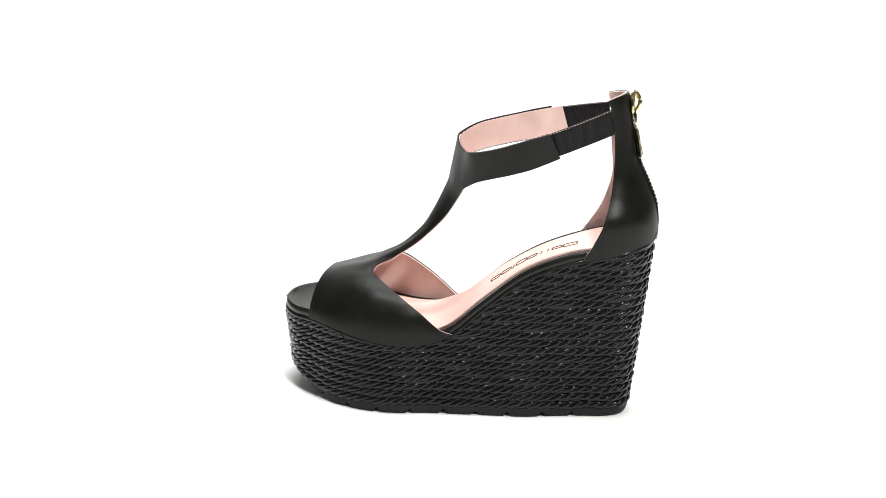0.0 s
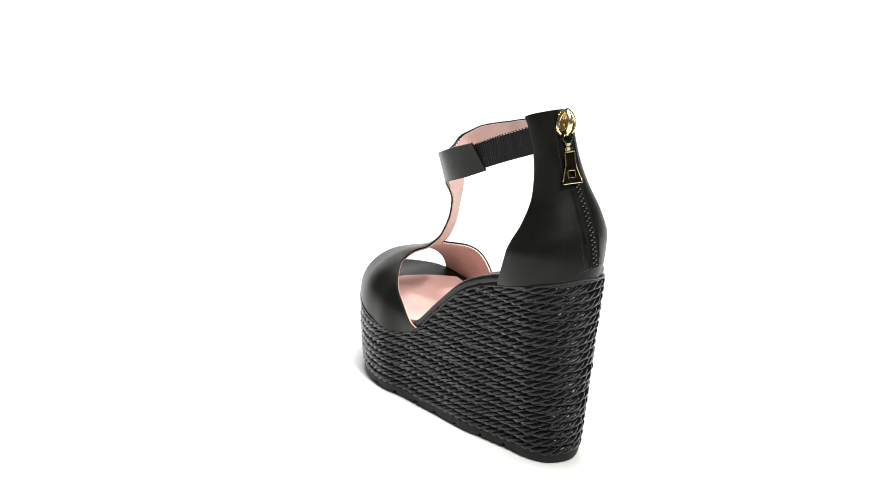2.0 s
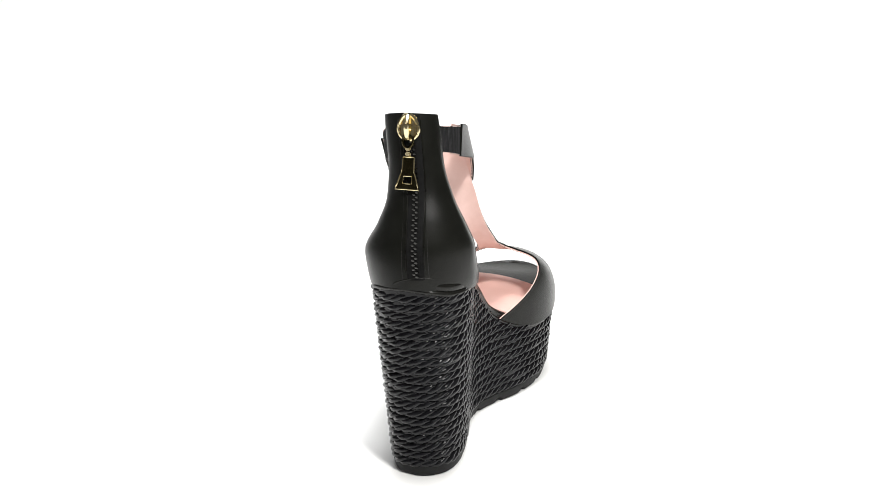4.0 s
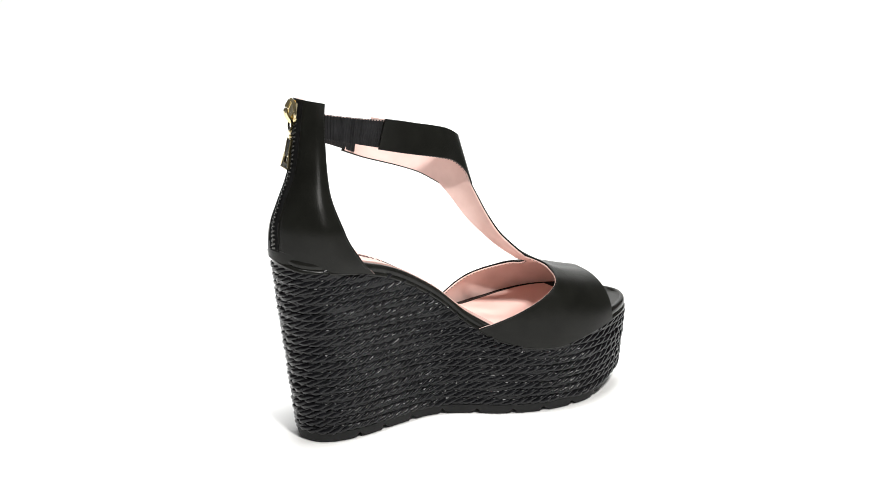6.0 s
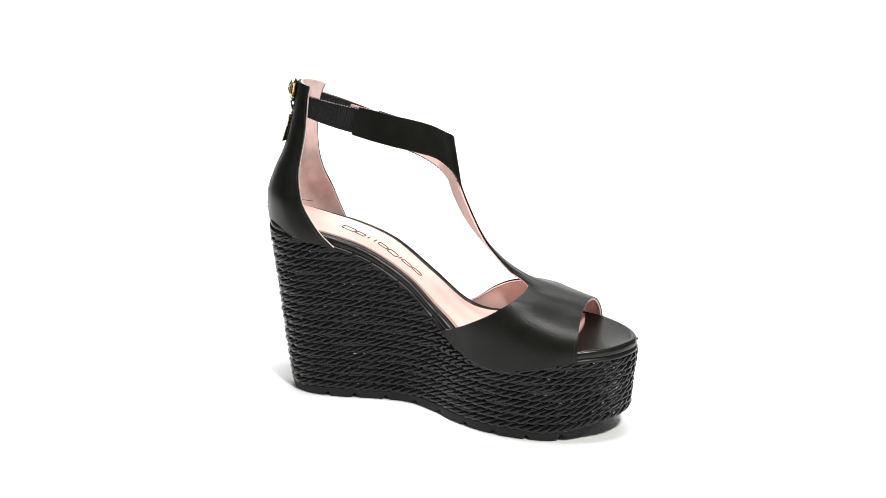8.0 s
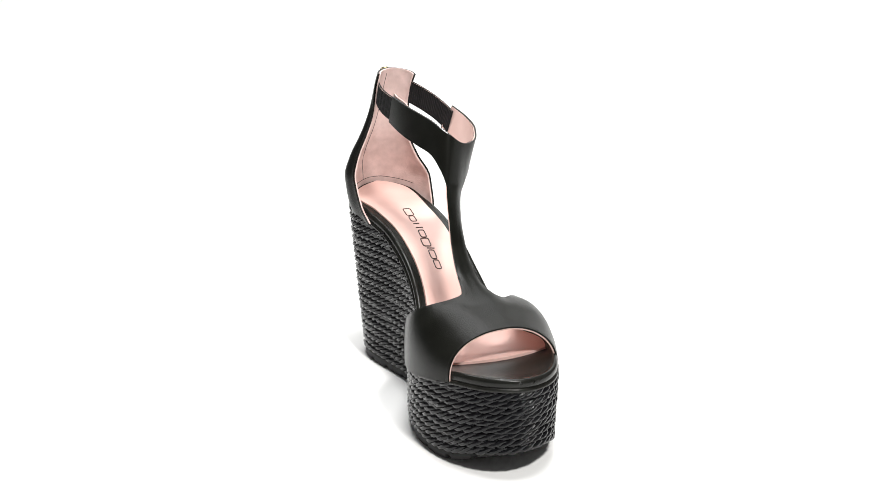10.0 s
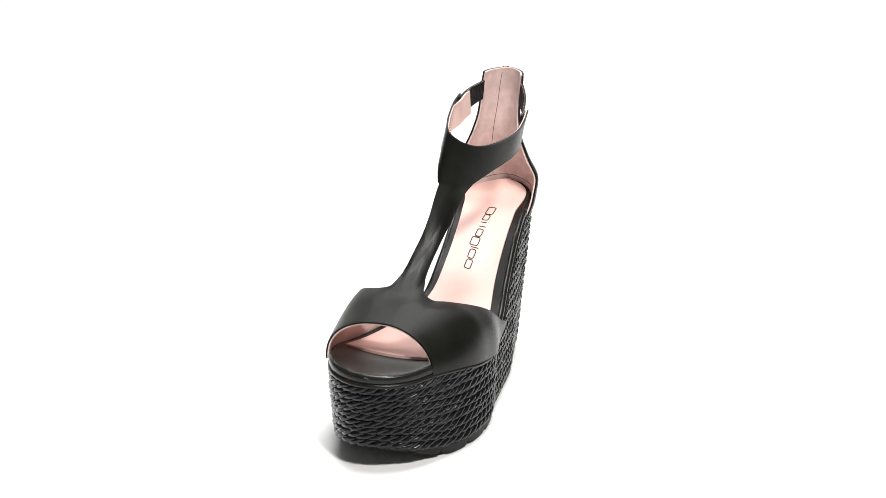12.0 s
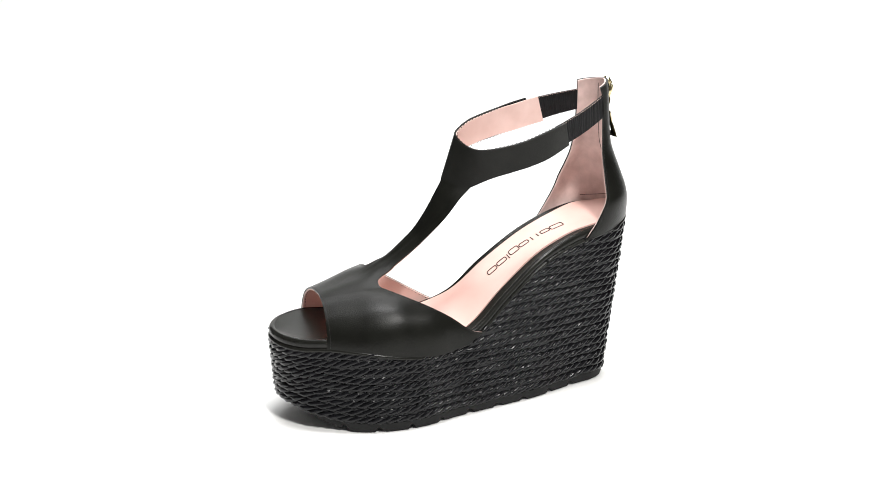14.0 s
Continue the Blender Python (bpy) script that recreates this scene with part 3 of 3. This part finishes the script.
def zipper():
    holder = new("zip")
    holder.parent = sandal
    tagged(holder, "black zip with gold slider and pull")
    rows = 50
    g = np.zeros((rows, 5, 3))
    for i in range(rows):
        z = 0.1235 + (0.2080 - 0.1235) * i / (rows - 1)
        for j in range(5):
            g[i, j] = zip_back(z, key(ZIP_Y, z) + (j - 2) * 0.0021)
    s = outward(g, (-0.09, -0.01, 0.16))
    part("zip_tape", sheet(g, 0.0008, 0.0016, s), ZIP_TAPE, holder)
    n = grid_normals(g) * s
    tooth = box(0, 0, 0, 0.0018, 0.0018, 0.0010, bevel=0.0003)
    made = None
    count = 0
    z = 0.1255
    while z < 0.1985:
        f = (z - 0.1235) / (0.2080 - 0.1235) * (rows - 1)
        i = int(f)
        p = g[i, 2] * (1 - f + i) + g[min(i + 1, rows - 1), 2] * (f - i)
        p = p + n[i, 2] * 0.0016
        if made is None:
            made = part("zip_tooth", tooth, ZIP_BLACK, holder)
            ob = made
        else:
            ob = new("zip_tooth", made.data)
            ob.parent = holder
        ob.location = p + np.array((0, 0.0008 * (1 if count % 2 else -1), 0))
        count += 1
        z += 0.00125
    # leather lips beside the teeth, and the seam that closes the zip at its foot
    for dy in (-0.0052, 0.0044):
        lip = [zip_back(z, key(ZIP_Y, z) + dy) + np.array((-0.0016, 0, 0)) for z in np.linspace(0.1285, 0.2060, 40)]
        part("zip_lip", tube(lip, 0.00045, 6), LEATHER, holder)
    foot = [zip_back(0.1195 + 0.0052 * math.sin(math.pi * u) ** 0.7, -0.0035 - 0.0300 * u) + np.array((-0.0012, 0, 0)) for u in np.linspace(0, 1, 24)]
    part("zip_foot_seam", tube(foot, 0.00055, 6), LEATHER, holder)
    # slider and pull, on the back of the zip
    base = zip_back(0.2020, key(ZIP_Y, 0.2020)) + np.array((-0.0030, 0.0004, 0.0006))
    sl = pose(*base, 0, 10, 0)

    def wing(sign):
        return [base + np.array((-0.0004, sign * (0.0010 + 0.0046 * math.sin((1 - u) ** 0.8 * math.pi) ** 0.7), 0.0068 - 0.0136 * u)) for u in np.linspace(0, 1, 14)]
    plate = box(0, 0, 0.0004, 0.0022, 0.0088, 0.0118, sl, 0.0010)
    arch = [base + np.array((-0.0012 - 0.0030 * math.sin(u * math.pi), 0, 0.0064 - 0.0124 * u)) for u in np.linspace(0, 1, 14)]
    part("zip_slider", merge(plate, tube(wing(1), 0.0010, 8), tube(wing(-1), 0.0010, 8), tube(arch, 0.0014, 8)), GOLD, holder, "gold zip slider")
    loop_c = base + np.array((-0.0018, 0, -0.0072))
    loop = [loop_c + np.array((0.0004 * math.sin(w), 0.0029 * math.cos(w), 0.0036 * math.sin(w))) for w in np.linspace(0, 2 * math.pi, 28, endpoint=False)]
    part("pull_ring", tube(loop, 0.0007, 8, True), GOLD_DARK_REFLECT, holder, "gold ring of the zip pull, in the same darkened colour")
    for dz, h in ((-0.0042, 0.0022), (-0.0070, 0.0024)):
        part("pull_link", box(0, 0, 0, 0.0018, 0.0032, h, pose(loop_c[0] - 0.0004, loop_c[1] - 0.0003, loop_c[2] + dz), 0.0006), GOLD, holder)
    # pull: straight above, flared below, with a small window
    cy, top_z, mid_z, bot_z = -0.0082, loop_c[2] - 0.0084, 0.1800, 0.1702
    x0, x1 = loop_c[0] - 0.0006, zip_back(0.170, -0.008)[0] - 0.0034

    def xz(z):
        return x1 + (x0 - x1) * (z - bot_z) / (top_z - bot_z)
    wt, wm, wb = 0.0031, 0.0033, 0.0066
    outer = [(cy + wb, bot_z), (cy - wb, bot_z), (cy - wm, mid_z), (cy - wt, top_z), (cy + wt, top_z), (cy + wm, mid_z)]
    zb, zt = bot_z + 0.0030, bot_z + 0.0066
    inner = [(cy + 0.0025, zb), (cy - 0.0025, zb), (cy - 0.0023, zt), (cy - 0.0020, zt + 0.0003), (cy + 0.0020, zt + 0.0003), (cy + 0.0023, zt)]
    verts = [(xz(z) + dx, y, z) for dx in (-0.0007, 0.0007) for y, z in outer + inner]
    faces = []
    for k in range(6):
        l = (k + 1) % 6
        faces += [(o + k, o + l, o + 6 + l, o + 6 + k) for o in (0, 12)]
        faces += [(k, l, 12 + l, 12 + k), (6 + k, 6 + l, 18 + l, 18 + k)]
    pull = part("zip_pull", (verts, faces), GOLD_DARK_REFLECT, holder, "gold flared zip pull with a window, dark reflection put into its colour", sharp=20)

    def rim(corners):
        pts = [np.array((xz(z) - 0.0007, y, z)) for y, z in corners]
        n = len(pts)
        return [pts[k] * (1 - f) + pts[(k + 1) % n] * f for k in range(n) for f in np.linspace(0, 1, 6, endpoint=False)]
    part("pull_rim", tube(rim(outer), 0.00038, 8, True), GOLD, pull, "bright gold rim")
    part("window_rim", tube(rim(inner), 0.00028, 6, True), GOLD, pull, "bright gold rim")


def printed_mark():
    """The maker's mark on the insole, as plain frames of its size and colour."""
    tree = BVHTree.FromPolygons([v.co.copy() for v in PAD.data.vertices], [tuple(p.vertices) for p in PAD.data.polygons])
    x = -0.0785
    # widths along the mark; narrow ones are single bars, wide ones rounded frames
    for k, w in enumerate((.0088, .0062, .0034, .0034, .0062, .0062, .0012, .0062, .0060)):
        mid = -0.0047 + 0.061 * (x + 0.5 * w + 0.0763)
        lo, hi = mid - 0.0021, mid + 0.0021
        if k in (0, 6):
            hi += 0.0012
        if k == 3:
            hi += 0.0008
        if k == 5:
            lo -= 0.0016
        if w < 0.004:
            loop = [(x + 0.5 * w, lo + (hi - lo) * f) for f in (0, 0.33, 0.67, 1)]
        else:
            loop, r = [], 0.0012
            for cx, cy, a0 in ((x + w - r, hi - r, 0), (x + r, hi - r, 90), (x + r, lo + r, 180), (x + w - r, lo + r, 270)):
                loop += [(cx + r * math.cos(radians(a0 + d)), cy + r * math.sin(radians(a0 + d))) for d in (0, 30, 60, 90)]
        pts = []
        for px, py in loop:
            hit = tree.ray_cast(Vector((px, py, 0.3)), Vector((0, 0, -1)))[0]
            pts.append((px, py, (hit.z if hit else 0.1)))
        part("printed_mark", tube(pts, 0.00042, 6, w >= 0.004), PRINT, PAD, "brown printed stroke")
        x += w + 0.0009


sweep()
WEDGE = wedge_core()
rim_band(WEDGE)
outsole()
PAD = footbed()
upper()
elastic((-.0610, .0205, .1695), (-.0575, .0233, .1838), (-.1000, .0070, .1850), (-.0990, .0088, .2005), 0.0030)
elastic((-.0560, -.0200, .1785), (-.0510, -.0188, .1945), (-.0945, -.0195, .1875), (-.0935, -.0178, .2012), -0.0028)
counter()
zipper()
printed_mark()
rope_rows(WEDGE)


# ---- the turn ----
def motions():
    rows = []
    t = 0.0
    while t < 14.01:
        rows.append((t, pose(0, 0, 0, 0, 0, 165.706 - 23.198 * t)))
        t += 0.5
    walk(sandal, rows)


motions()
